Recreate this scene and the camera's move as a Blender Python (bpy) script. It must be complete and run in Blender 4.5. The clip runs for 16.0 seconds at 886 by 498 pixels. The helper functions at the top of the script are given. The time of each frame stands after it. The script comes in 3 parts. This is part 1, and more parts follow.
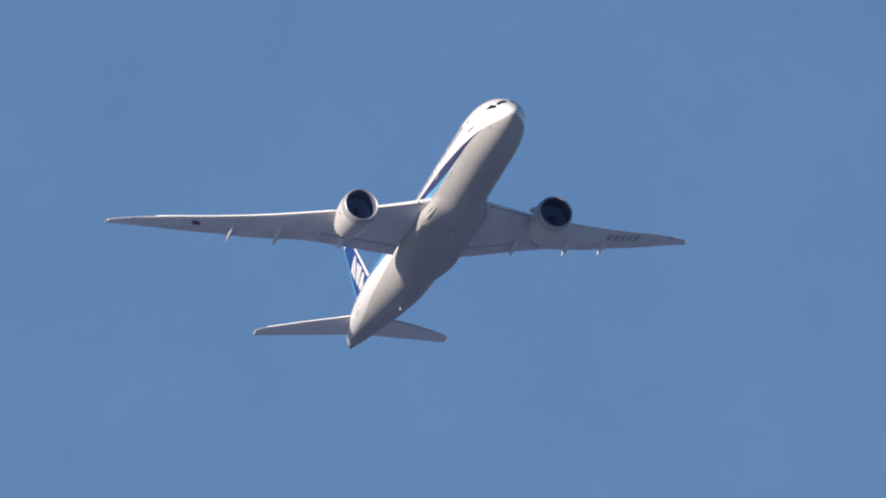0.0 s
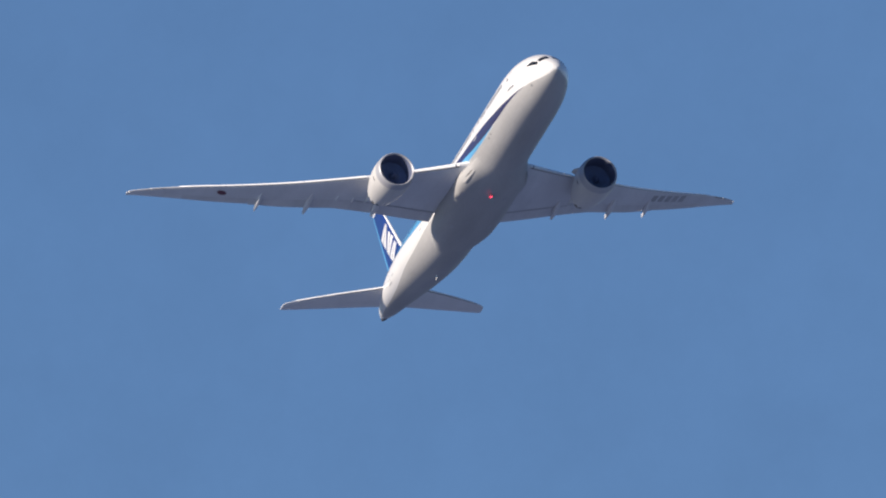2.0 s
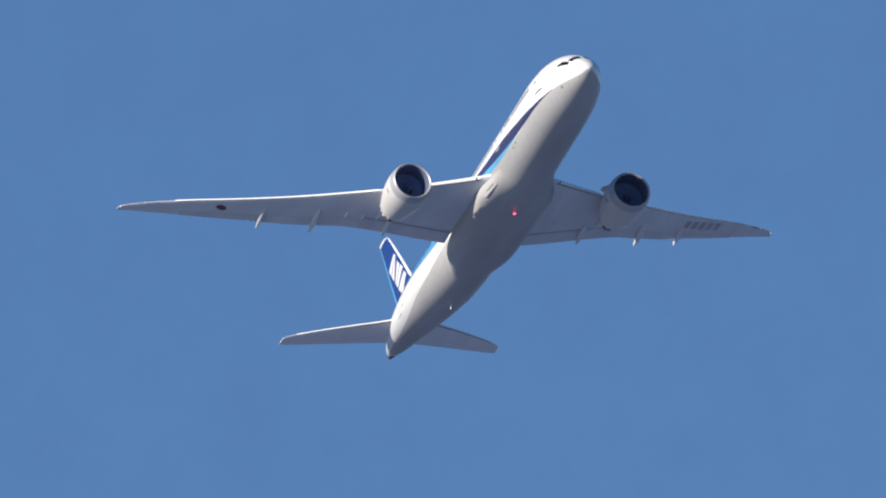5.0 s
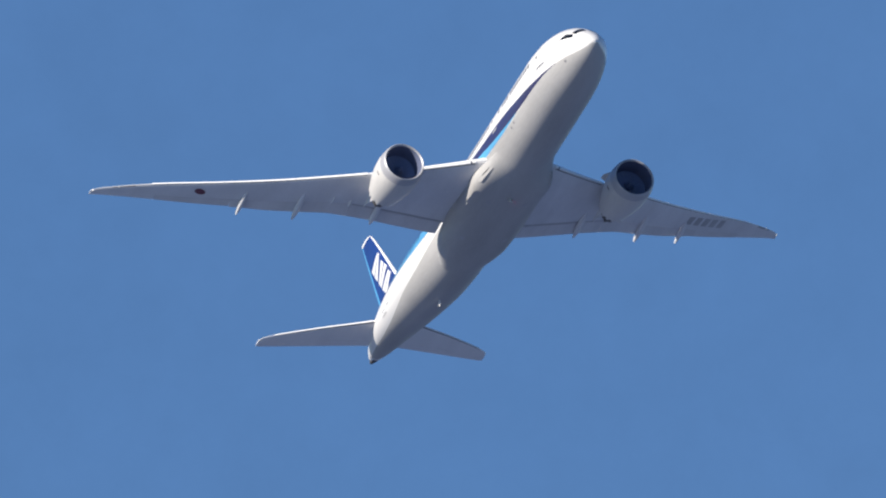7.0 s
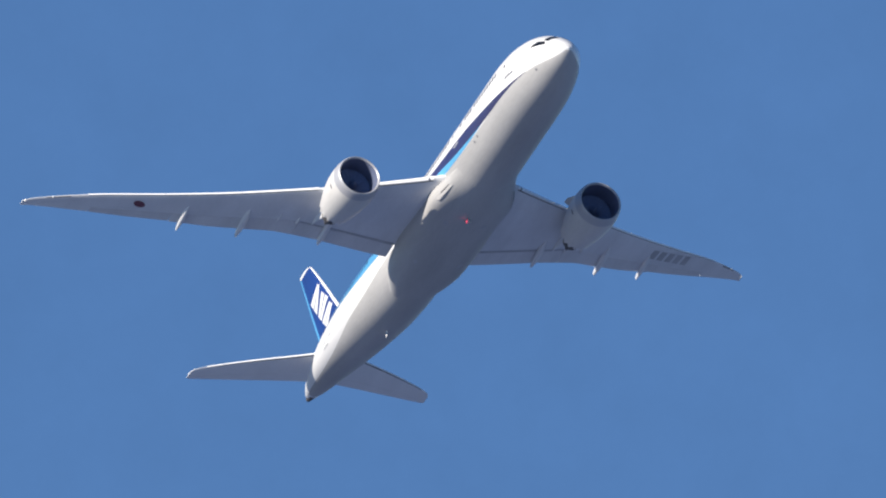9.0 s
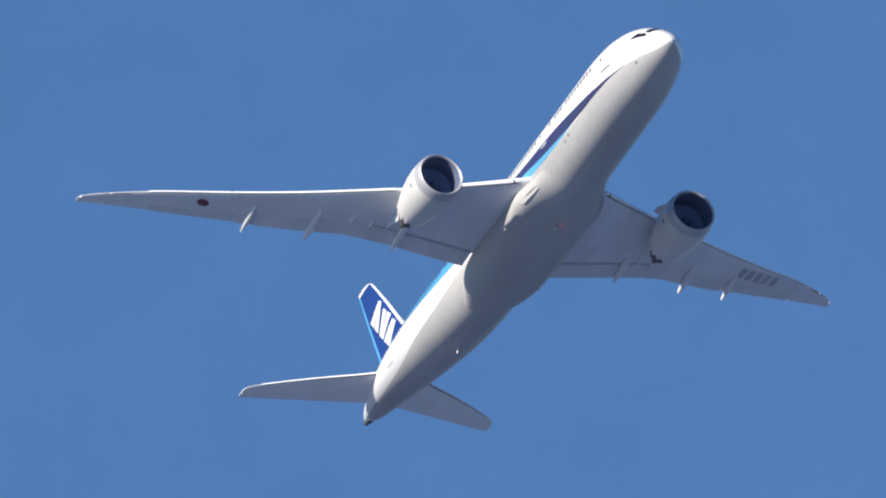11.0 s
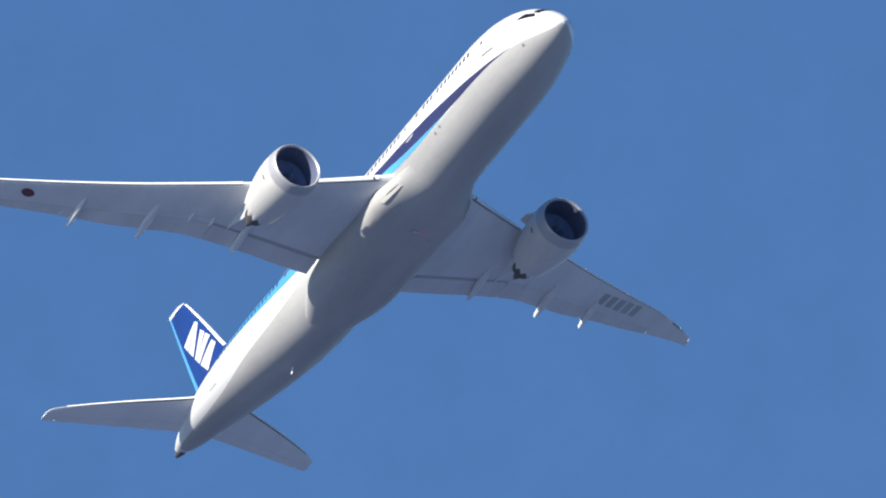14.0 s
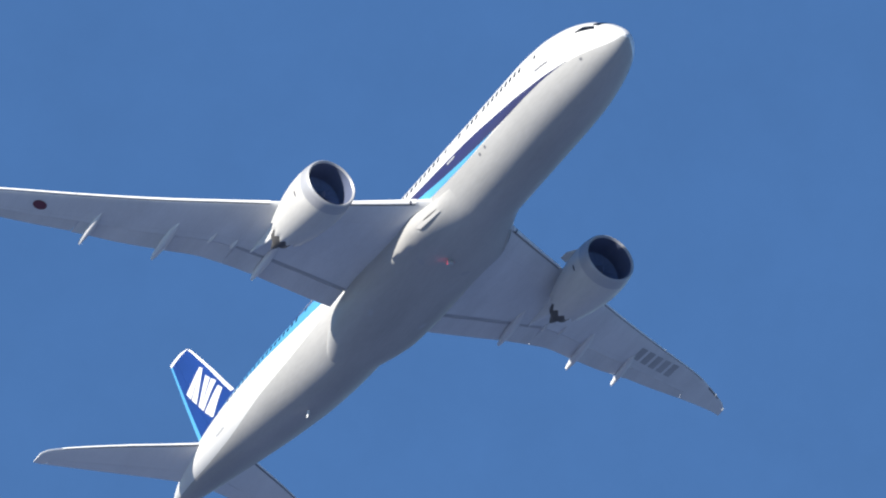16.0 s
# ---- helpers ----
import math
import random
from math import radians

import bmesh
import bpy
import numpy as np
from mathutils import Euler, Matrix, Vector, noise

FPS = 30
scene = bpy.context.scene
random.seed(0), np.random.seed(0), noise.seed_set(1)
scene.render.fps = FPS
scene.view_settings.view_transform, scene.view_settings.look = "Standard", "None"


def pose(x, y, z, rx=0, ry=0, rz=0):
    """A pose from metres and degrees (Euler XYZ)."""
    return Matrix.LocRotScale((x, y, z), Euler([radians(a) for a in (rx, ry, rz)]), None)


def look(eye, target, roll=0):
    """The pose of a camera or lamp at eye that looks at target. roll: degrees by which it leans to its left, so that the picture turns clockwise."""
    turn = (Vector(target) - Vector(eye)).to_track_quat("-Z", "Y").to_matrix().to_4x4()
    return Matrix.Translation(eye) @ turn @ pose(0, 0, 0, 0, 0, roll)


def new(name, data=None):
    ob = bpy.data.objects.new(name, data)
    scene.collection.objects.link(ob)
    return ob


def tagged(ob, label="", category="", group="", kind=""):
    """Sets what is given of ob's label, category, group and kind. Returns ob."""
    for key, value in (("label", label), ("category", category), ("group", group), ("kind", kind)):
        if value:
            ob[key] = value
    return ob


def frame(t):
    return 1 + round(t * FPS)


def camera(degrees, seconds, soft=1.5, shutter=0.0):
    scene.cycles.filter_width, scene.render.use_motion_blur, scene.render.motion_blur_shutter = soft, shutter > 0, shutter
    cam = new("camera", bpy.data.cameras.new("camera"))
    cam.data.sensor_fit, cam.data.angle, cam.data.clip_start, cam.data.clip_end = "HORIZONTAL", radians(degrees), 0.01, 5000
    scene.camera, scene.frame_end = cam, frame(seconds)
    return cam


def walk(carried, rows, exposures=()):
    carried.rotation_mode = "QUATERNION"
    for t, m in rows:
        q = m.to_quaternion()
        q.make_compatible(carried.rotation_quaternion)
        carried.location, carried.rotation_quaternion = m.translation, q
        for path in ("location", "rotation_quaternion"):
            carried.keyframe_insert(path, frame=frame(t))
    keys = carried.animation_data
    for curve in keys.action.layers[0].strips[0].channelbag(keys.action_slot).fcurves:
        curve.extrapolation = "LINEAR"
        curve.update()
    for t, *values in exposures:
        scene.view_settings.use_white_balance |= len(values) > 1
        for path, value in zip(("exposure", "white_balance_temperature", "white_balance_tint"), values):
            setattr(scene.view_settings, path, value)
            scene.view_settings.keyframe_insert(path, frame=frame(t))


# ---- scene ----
# Seconds, stops, kelvin, tint: the exposure opens a little as the airliner climbs out of the haze.
EXPOSURES = [(0.0, 0.20, 7050, 15), (3.5, 0.22, 6680, 12), (7.0, 0.35, 6550, 10), (9.0, 0.41, 6500, 10), (12.5, 0.53, 6480, 9), (16.0, 0.63, 6400, 7)]
# The camera stands on the ground and pans by hand after the airliner.
cam = camera(1.5, 16.0, soft=2.1)
CAMERA_ROWS = [
    (0.0000, pose(0, 0, 1.6, 101.2393, 1.4605, 72.9251)),
    (0.2667, pose(0, 0, 1.6, 101.3982, 1.7357, 72.8552)),
    (0.5000, pose(0, 0, 1.6, 101.5313, 1.9245, 72.7938)),
    (0.7333, pose(0, 0, 1.6, 101.6463, 1.9320, 72.7257)),
    (1.0000, pose(0, 0, 1.6, 101.7690, 1.9547, 72.6574)),
    (1.2667, pose(0, 0, 1.6, 101.8935, 2.2824, 72.6357)),
    (1.5000, pose(0, 0, 1.6, 102.0014, 2.5928, 72.6113)),
    (1.7333, pose(0, 0, 1.6, 102.1060, 2.7892, 72.5453)),
    (2.0000, pose(0, 0, 1.6, 102.2284, 2.8894, 72.4368)),
    (2.2667, pose(0, 0, 1.6, 102.3601, 2.7427, 72.2820)),
    (2.5000, pose(0, 0, 1.6, 102.4847, 2.5773, 72.1413)),
    (2.7333, pose(0, 0, 1.6, 102.6239, 2.5204, 72.0329)),
    (3.0000, pose(0, 0, 1.6, 102.7869, 2.4986, 71.9134)),
    (3.2667, pose(0, 0, 1.6, 102.9367, 2.4850, 71.7684)),
    (3.5000, pose(0, 0, 1.6, 103.0692, 2.5030, 71.6426)),
    (3.7000, pose(0, 0, 1.6, 103.1991, 2.6216, 71.5710)),
    (4.0000, pose(0, 0, 1.6, 103.3871, 2.5909, 71.4195)),
    (4.3000, pose(0, 0, 1.6, 103.5778, 2.5590, 71.2647)),
    (4.6000, pose(0, 0, 1.6, 103.7717, 2.5255, 71.1064)),
    (4.9000, pose(0, 0, 1.6, 103.9687, 2.4897, 70.9443)),
    (5.2000, pose(0, 0, 1.6, 104.1686, 2.4513, 70.7784)),
    (5.5000, pose(0, 0, 1.6, 104.3718, 2.4098, 70.6082)),
    (5.8000, pose(0, 0, 1.6, 104.5781, 2.3649, 70.4336)),
    (6.0000, pose(0, 0, 1.6, 104.7003, 2.2674, 70.2848)),
    (6.2667, pose(0, 0, 1.6, 104.8789, 2.2548, 70.1030)),
    (6.5000, pose(0, 0, 1.6, 105.0369, 2.2401, 69.9456)),
    (6.7333, pose(0, 0, 1.6, 105.1876, 2.1728, 69.7899)),
    (7.0000, pose(0, 0, 1.6, 105.3685, 2.0815, 69.6068)),
    (7.2667, pose(0, 0, 1.6, 105.5866, 2.0116, 69.4057)),
    (7.5000, pose(0, 0, 1.6, 105.7759, 1.9568, 69.2282)),
    (7.7333, pose(0, 0, 1.6, 105.9255, 1.9209, 69.0674)),
    (8.0000, pose(0, 0, 1.6, 106.1045, 1.8531, 68.8710)),
    (8.2667, pose(0, 0, 1.6, 106.3631, 1.7025, 68.6244)),
    (8.5000, pose(0, 0, 1.6, 106.5873, 1.5114, 68.3860)),
    (8.7333, pose(0, 0, 1.6, 106.7475, 1.2267, 68.1249)),
    (9.0000, pose(0, 0, 1.6, 106.9175, 0.9011, 67.8315)),
    (9.2000, pose(0, 0, 1.6, 107.0883, 0.8759, 67.7083)),
    (9.5000, pose(0, 0, 1.6, 107.3360, 0.7623, 67.4656)),
    (9.8000, pose(0, 0, 1.6, 107.5882, 0.6428, 67.2156)),
    (10.1000, pose(0, 0, 1.6, 107.8450, 0.5177, 66.9574)),
    (10.4000, pose(0, 0, 1.6, 108.1063, 0.3876, 66.6912)),
    (10.7000, pose(0, 0, 1.6, 108.3722, 0.2525, 66.4171)),
    (11.0000, pose(0, 0, 1.6, 108.6428, 0.1132, 66.1349)),
    (11.3000, pose(0, 0, 1.6, 108.9182, -0.0298, 65.8444)),
    (11.5000, pose(0, 0, 1.6, 109.0982, -0.2087, 65.5934)),
    (11.7333, pose(0, 0, 1.6, 109.3215, -0.3418, 65.3275)),
    (12.0000, pose(0, 0, 1.6, 109.5896, -0.4634, 65.0327)),
    (12.2667, pose(0, 0, 1.6, 109.8868, -0.5487, 64.7601)),
    (12.5000, pose(0, 0, 1.6, 110.1474, -0.5947, 64.5182)),
    (12.8000, pose(0, 0, 1.6, 110.4352, -0.5762, 64.1629)),
    (13.0000, pose(0, 0, 1.6, 110.6518, -0.8009, 63.8507)),
    (13.2667, pose(0, 0, 1.6, 110.9141, -0.7650, 63.5091)),
    (13.5000, pose(0, 0, 1.6, 111.1398, -0.7001, 63.2286)),
    (13.7333, pose(0, 0, 1.6, 111.3610, -0.6785, 62.9656)),
    (14.0000, pose(0, 0, 1.6, 111.6194, -0.6658, 62.6815)),
    (14.2667, pose(0, 0, 1.6, 111.9011, -0.6380, 62.4213)),
    (14.5000, pose(0, 0, 1.6, 112.1535, -0.6506, 62.1810)),
    (14.7333, pose(0, 0, 1.6, 112.3920, -0.7383, 61.8988)),
    (15.0000, pose(0, 0, 1.6, 112.6854, -0.9129, 61.5348)),
    (15.2667, pose(0, 0, 1.6, 113.0632, -1.1898, 61.1166)),
    (15.5000, pose(0, 0, 1.6, 113.3904, -1.4573, 60.7228)),
    (15.7333, pose(0, 0, 1.6, 113.6465, -1.6975, 60.3149)),
    (16.0000, pose(0, 0, 1.6, 113.9140, -1.9574, 59.8387)),
]
walk(cam, CAMERA_ROWS, EXPOSURES)

# The airliner's way: the nose tip on a straight climb, about 15 degrees nose up.
FLIGHT_ROWS = [
    (0.0000, pose(-3094.93, 975.53, 661.04, -0.1209, -15.5988, 0.3801)),
    (0.2667, pose(-3071.64, 974.96, 664.27, -0.0469, -15.3996, 0.3970)),
    (0.5000, pose(-3051.24, 974.46, 667.11, 0.0089, -15.2473, 0.4031)),
    (0.7333, pose(-3030.82, 973.96, 669.94, 0.0566, -15.1145, 0.4018)),
    (1.0000, pose(-3007.42, 973.40, 673.19, 0.1019, -14.9848, 0.3918)),
    (1.2667, pose(-2983.96, 972.82, 676.44, 0.1378, -14.8770, 0.3737)),
    (1.5000, pose(-2963.38, 972.32, 679.30, 0.1620, -14.7996, 0.3519)),
    (1.7333, pose(-2942.76, 971.82, 682.16, 0.1798, -14.7367, 0.3252)),
    (2.0000, pose(-2919.14, 971.25, 685.44, 0.1928, -14.6812, 0.2895)),
    (2.2667, pose(-2895.45, 970.67, 688.72, 0.1986, -14.6421, 0.2489)),
    (2.5000, pose(-2874.68, 970.16, 691.61, 0.1984, -14.6198, 0.2102)),
    (2.7333, pose(-2853.89, 969.66, 694.49, 0.1934, -14.6079, 0.1691)),
    (3.0000, pose(-2830.07, 969.08, 697.80, 0.1825, -14.6058, 0.1199)),
    (3.2667, pose(-2806.21, 968.50, 701.11, 0.1667, -14.6144, 0.0690)),
    (3.5000, pose(-2785.30, 967.99, 704.01, 0.1492, -14.6300, 0.0237)),
    (3.7000, pose(-2767.36, 967.55, 706.50, 0.1319, -14.6486, -0.0153)),
    (4.0000, pose(-2740.42, 966.90, 710.24, 0.1024, -14.6843, -0.0734)),
    (4.3000, pose(-2713.45, 966.24, 713.98, 0.0693, -14.7282, -0.1302)),
    (4.6000, pose(-2686.45, 965.58, 717.73, 0.0335, -14.7782, -0.1848)),
    (4.9000, pose(-2659.43, 964.92, 721.48, -0.0041, -14.8328, -0.2365)),
    (5.2000, pose(-2632.40, 964.27, 725.23, -0.0429, -14.8908, -0.2843)),
    (5.5000, pose(-2605.33, 963.61, 728.99, -0.0820, -14.9505, -0.3279)),
    (5.8000, pose(-2578.25, 962.95, 732.74, -0.1208, -15.0107, -0.3666)),
    (6.0000, pose(-2560.20, 962.51, 735.25, -0.1460, -15.0506, -0.3892)),
    (6.2667, pose(-2536.09, 961.92, 738.59, -0.1786, -15.1024, -0.4155)),
    (6.5000, pose(-2515.01, 961.41, 741.52, -0.2056, -15.1461, -0.4344)),
    (6.7333, pose(-2493.90, 960.90, 744.45, -0.2311, -15.1878, -0.4495)),
    (7.0000, pose(-2469.76, 960.31, 747.80, -0.2578, -15.2323, -0.4619)),
    (7.2667, pose(-2445.61, 959.72, 751.15, -0.2816, -15.2729, -0.4690)),
    (7.5000, pose(-2424.46, 959.21, 754.09, -0.2997, -15.3048, -0.4707)),
    (7.7333, pose(-2403.30, 958.69, 757.02, -0.3150, -15.3328, -0.4683)),
    (8.0000, pose(-2379.10, 958.10, 760.38, -0.3287, -15.3597, -0.4605)),
    (8.2667, pose(-2354.88, 957.51, 763.74, -0.3382, -15.3811, -0.4472)),
    (8.5000, pose(-2333.67, 957.00, 766.69, -0.3428, -15.3948, -0.4314)),
    (8.7333, pose(-2312.45, 956.48, 769.63, -0.3438, -15.4038, -0.4117)),
    (9.0000, pose(-2288.18, 955.89, 773.00, -0.3403, -15.4080, -0.3847)),
    (9.2000, pose(-2269.96, 955.44, 775.53, -0.3344, -15.4071, -0.3613)),
    (9.5000, pose(-2242.63, 954.78, 779.32, -0.3203, -15.3990, -0.3217)),
    (9.8000, pose(-2215.26, 954.11, 783.12, -0.2994, -15.3827, -0.2769)),
    (10.1000, pose(-2187.89, 953.45, 786.92, -0.2722, -15.3587, -0.2277)),
    (10.4000, pose(-2160.51, 952.78, 790.72, -0.2387, -15.3274, -0.1749)),
    (10.7000, pose(-2133.11, 952.11, 794.52, -0.1992, -15.2892, -0.1190)),
    (11.0000, pose(-2105.72, 951.45, 798.32, -0.1541, -15.2450, -0.0608)),
    (11.3000, pose(-2078.32, 950.78, 802.12, -0.1040, -15.1954, -0.0016)),
    (11.5000, pose(-2060.06, 950.34, 804.66, -0.0684, -15.1600, 0.0379)),
    (11.7333, pose(-2038.76, 949.82, 807.61, -0.0248, -15.1168, 0.0838)),
    (12.0000, pose(-2014.43, 949.22, 810.99, 0.0271, -15.0655, 0.1351)),
    (12.2667, pose(-1990.11, 948.63, 814.36, 0.0803, -15.0130, 0.1843)),
    (12.5000, pose(-1968.85, 948.12, 817.31, 0.1270, -14.9672, 0.2247)),
    (12.8000, pose(-1941.53, 947.45, 821.10, 0.1862, -14.9094, 0.2724)),
    (13.0000, pose(-1923.34, 947.01, 823.63, 0.2240, -14.8727, 0.3006)),
    (13.2667, pose(-1899.11, 946.42, 826.99, 0.2716, -14.8266, 0.3331)),
    (13.5000, pose(-1877.94, 945.90, 829.93, 0.3089, -14.7904, 0.3556)),
    (13.7333, pose(-1856.79, 945.39, 832.86, 0.3414, -14.7587, 0.3719)),
    (14.0000, pose(-1832.66, 944.80, 836.21, 0.3704, -14.7299, 0.3820)),
    (14.2667, pose(-1808.59, 944.21, 839.55, 0.3886, -14.7107, 0.3817)),
    (14.5000, pose(-1787.56, 943.70, 842.47, 0.3940, -14.7030, 0.3718)),
    (14.7333, pose(-1766.59, 943.19, 845.38, 0.3877, -14.7050, 0.3522)),
    (15.0000, pose(-1742.68, 942.61, 848.70, 0.3633, -14.7216, 0.3169)),
    (15.2667, pose(-1718.89, 942.03, 852.00, 0.3178, -14.7556, 0.2666)),
    (15.5000, pose(-1698.15, 941.53, 854.88, 0.2580, -14.8012, 0.2094)),
    (15.7333, pose(-1677.53, 941.02, 857.74, 0.1770, -14.8638, 0.1393)),
    (16.0000, pose(-1654.13, 940.45, 860.99, 0.0548, -14.9589, 0.0427)),
]

# ---- world, sun and light ----
# The sun stands ahead of the airliner on its starboard side, rather low.
SUN_WAY = Vector((0.271, -1.0, 0.446)).normalized()
world = bpy.data.worlds.new("clear_sky")
scene.world = world
world.use_nodes = True
wn = world.node_tree.nodes
sky = wn.new("ShaderNodeTexSky")
sky.sky_type = "NISHITA"
sky.sun_disc = False
sky.sun_elevation = math.asin(SUN_WAY.z)
sky.sun_rotation = math.atan2(SUN_WAY.x, SUN_WAY.y)
sky.altitude = 0.0
sky.air_density = 1.0
sky.dust_density = 0.05
sky.ozone_density = 3.0
wn["Background"].inputs["Strength"].default_value = 0.0620
tint = wn.new("ShaderNodeMix")
tint.data_type, tint.blend_type = "RGBA", "MULTIPLY"
tint.inputs[0].default_value = 1.0
tint.inputs[7].default_value = (0.69, 0.92, 1.235, 1)
world.node_tree.links.new(sky.outputs["Color"], tint.inputs[6])
haze, way, level, veil = (wn.new(k) for k in ("ShaderNodeTexNoise", "ShaderNodeTexCoord", "ShaderNodeMapRange", "ShaderNodeMix"))
haze.inputs["Scale"].default_value, haze.inputs["Detail"].default_value, haze.inputs["Roughness"].default_value = 260, 6, 0.7
level.inputs["From Min"].default_value, level.inputs["From Max"].default_value = 0.3, 0.7
level.inputs["To Min"].default_value, level.inputs["To Max"].default_value = 0.965, 1.035
veil.data_type, veil.blend_type = "RGBA", "MULTIPLY"
veil.inputs[0].default_value = 1.0
world.node_tree.links.new(way.outputs["Generated"], haze.inputs["Vector"])
world.node_tree.links.new(haze.outputs["Fac"], level.inputs["Value"])
world.node_tree.links.new(tint.outputs[2], veil.inputs[6])
world.node_tree.links.new(level.outputs["Result"], veil.inputs[7])
world.node_tree.links.new(veil.outputs[2], wn["Background"].inputs["Color"])

sun = new("sun", bpy.data.lights.new("sun", "SUN"))
sun.data.energy = 5.0
sun.data.angle = radians(0.53)
sun.data.color = (1.0, 0.915, 0.805)
sun.matrix_world = look(SUN_WAY * 400, (0, 0, 0))


# ---- materials ----
def shader(name, colour, rough=0.4, metal=0.0, coat=0.0, vary=0.06, scale=1.2, streak=(1, 1, 1), bump=0.0, glow=0.0, spec=0.5):
    """Paint or metal with soft stains, fine mottling along the airflow and slightly uneven gloss."""
    m = bpy.data.materials.new(name)
    m.use_nodes = True
    n, l = m.node_tree.nodes, m.node_tree.links
    b = n["Principled BSDF"]
    b.inputs["Metallic"].default_value = metal
    b.inputs["Coat Weight"].default_value = coat
    b.inputs["Specular IOR Level"].default_value = spec
    b.inputs["Coat Roughness"].default_value = 0.08
    co = n.new("ShaderNodeTexCoord")
    mp = n.new("ShaderNodeMapping")
    mp.inputs["Scale"].default_value = streak
    l.new(co.outputs["Object"], mp.inputs["Vector"])
    big, fine = n.new("ShaderNodeTexNoise"), n.new("ShaderNodeTexNoise")
    big.inputs["Scale"].default_value, big.inputs["Detail"].default_value = 0.35 * scale, 4
    fine.inputs["Scale"].default_value, fine.inputs["Detail"].default_value = 5.0 * scale, 6
    mix = n.new("ShaderNodeMath")
    mix.operation = "MULTIPLY_ADD"
    mix.inputs[1].default_value = 0.35
    for t in (big, fine):
        l.new(mp.outputs["Vector"], t.inputs["Vector"])
    l.new(fine.outputs["Fac"], mix.inputs[0])
    l.new(big.outputs["Fac"], mix.inputs[2])
    ramp = n.new("ShaderNodeValToRGB")
    ramp.color_ramp.elements[0].position, ramp.color_ramp.elements[1].position = 0.45, 0.9
    ramp.color_ramp.elements[0].color = (*[c * (1 - vary) for c in colour], 1)
    ramp.color_ramp.elements[1].color = (*[min(1, c * (1 + vary)) for c in colour], 1)
    l.new(mix.outputs[0], ramp.inputs[0])
    l.new(ramp.outputs[0], b.inputs["Base Color"])
    r = n.new("ShaderNodeMapRange")
    r.inputs["To Min"].default_value, r.inputs["To Max"].default_value = max(0.02, rough - 0.08), rough + 0.08
    l.new(fine.outputs["Fac"], r.inputs["Value"])
    l.new(r.outputs["Result"], b.inputs["Roughness"])
    if bump:
        bp = n.new("ShaderNodeBump")
        bp.inputs["Strength"].default_value, bp.inputs["Distance"].default_value = bump, 0.02
        l.new(big.outputs["Fac"], bp.inputs["Height"])
        l.new(bp.outputs["Normal"], b.inputs["Normal"])
    if glow:
        b.inputs["Emission Color"].default_value = (*colour, 1)
        b.inputs["Emission Strength"].default_value = glow
    return m


FLOW = (0.25, 1, 1)
WHITE = shader("white_gloss_paint", (0.80, 0.80, 0.79), 0.32, coat=0.4, vary=0.03, streak=FLOW, bump=0.04)
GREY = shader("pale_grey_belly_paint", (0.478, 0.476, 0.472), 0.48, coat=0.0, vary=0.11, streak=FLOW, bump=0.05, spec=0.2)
WING_GREY = shader("grey_wing_paint", (0.76, 0.77, 0.785), 0.48, coat=0.0, vary=0.08, scale=1.5, streak=FLOW, bump=0.05, spec=0.3)
STAB_GREY = shader("pale_grey_tailplane_paint", (0.84, 0.84, 0.84), 0.46, coat=0.0, vary=0.05, scale=1.5, streak=FLOW, spec=0.3)
FLAP_GREY = shader("grey_flap_paint", (0.71, 0.71, 0.72), 0.48, coat=0.0, vary=0.09, scale=2.0, streak=FLOW, spec=0.3)
FAIRING_GREY = shader("light_grey_fairing_paint", (0.76, 0.765, 0.77), 0.42, coat=0.0, vary=0.06, scale=2.0, streak=FLOW, spec=0.4)
NACELLE = shader("off_white_nacelle_paint", (0.63, 0.62, 0.60), 0.42, coat=0.1, vary=0.10, streak=FLOW, bump=0.04, spec=0.35)
# One deep blue paint, toned apart for how sun falls on stripe and fin.
STRIPE_BLUE_DULL = shader("deep_blue_paint_dull_light", (0.032, 0.034, 0.112), 0.34, coat=0.3, vary=0.10)
FIN_BLUE_LIT = shader("deep_blue_paint_fin_lit", (0.012, 0.043, 0.205), 0.34, coat=0.3, vary=0.10)
LIGHT_BLUE = shader("sky_blue_gloss_paint", (0.10, 0.37, 0.66), 0.32, coat=0.3, vary=0.07)
# Near-white: the sun's glint along the leading edges is put into the colour.
EDGE_GLINT = shader("near_white_edge_glint", (0.93, 0.93, 0.92), 0.30, metal=0.1, vary=0.03)
LIP_METAL = shader("dull_grey_lip_metal", (0.47, 0.475, 0.50), 0.40, metal=0.25, vary=0.06)
DARK_METAL = shader("heat_stained_dark_metal", (0.13, 0.125, 0.125), 0.55, metal=0.3, vary=0.25, scale=3)
# Shade and bluish haze inside the inlets are put into these two colours.
FAN_HAZE_BLUE = shader("fan_inlet_haze_blue", (0.15, 0.19, 0.32), 0.6, metal=0.0, vary=0.12, scale=3, spec=0.2)
INLET_SHADE_BLUE = shader("inlet_shade_and_haze_blue", (0.12, 0.145, 0.235), 0.6, vary=0.10, scale=3, spec=0.2)
BLACK_GLASS = shader("dark_window_glass", (0.012, 0.014, 0.018), 0.08, vary=0.1)
GAP = shader("grey_shadow_gap_sealant", (0.27, 0.27, 0.28), 0.6, vary=0.1)
# Grey for the painted shade at the flap hinges and for lettering bars.
SHADE_AND_LETTERING = shader("hinge_shade_and_lettering_grey", (0.49, 0.495, 0.51), 0.6, vary=0.1)
SEAM = shader("dark_seam_sealant", (0.16, 0.16, 0.17), 0.6, vary=0.1)
RED = shader("dark_red_roundel_paint", (0.16, 0.040, 0.065), 0.45, coat=0.1, vary=0.08)
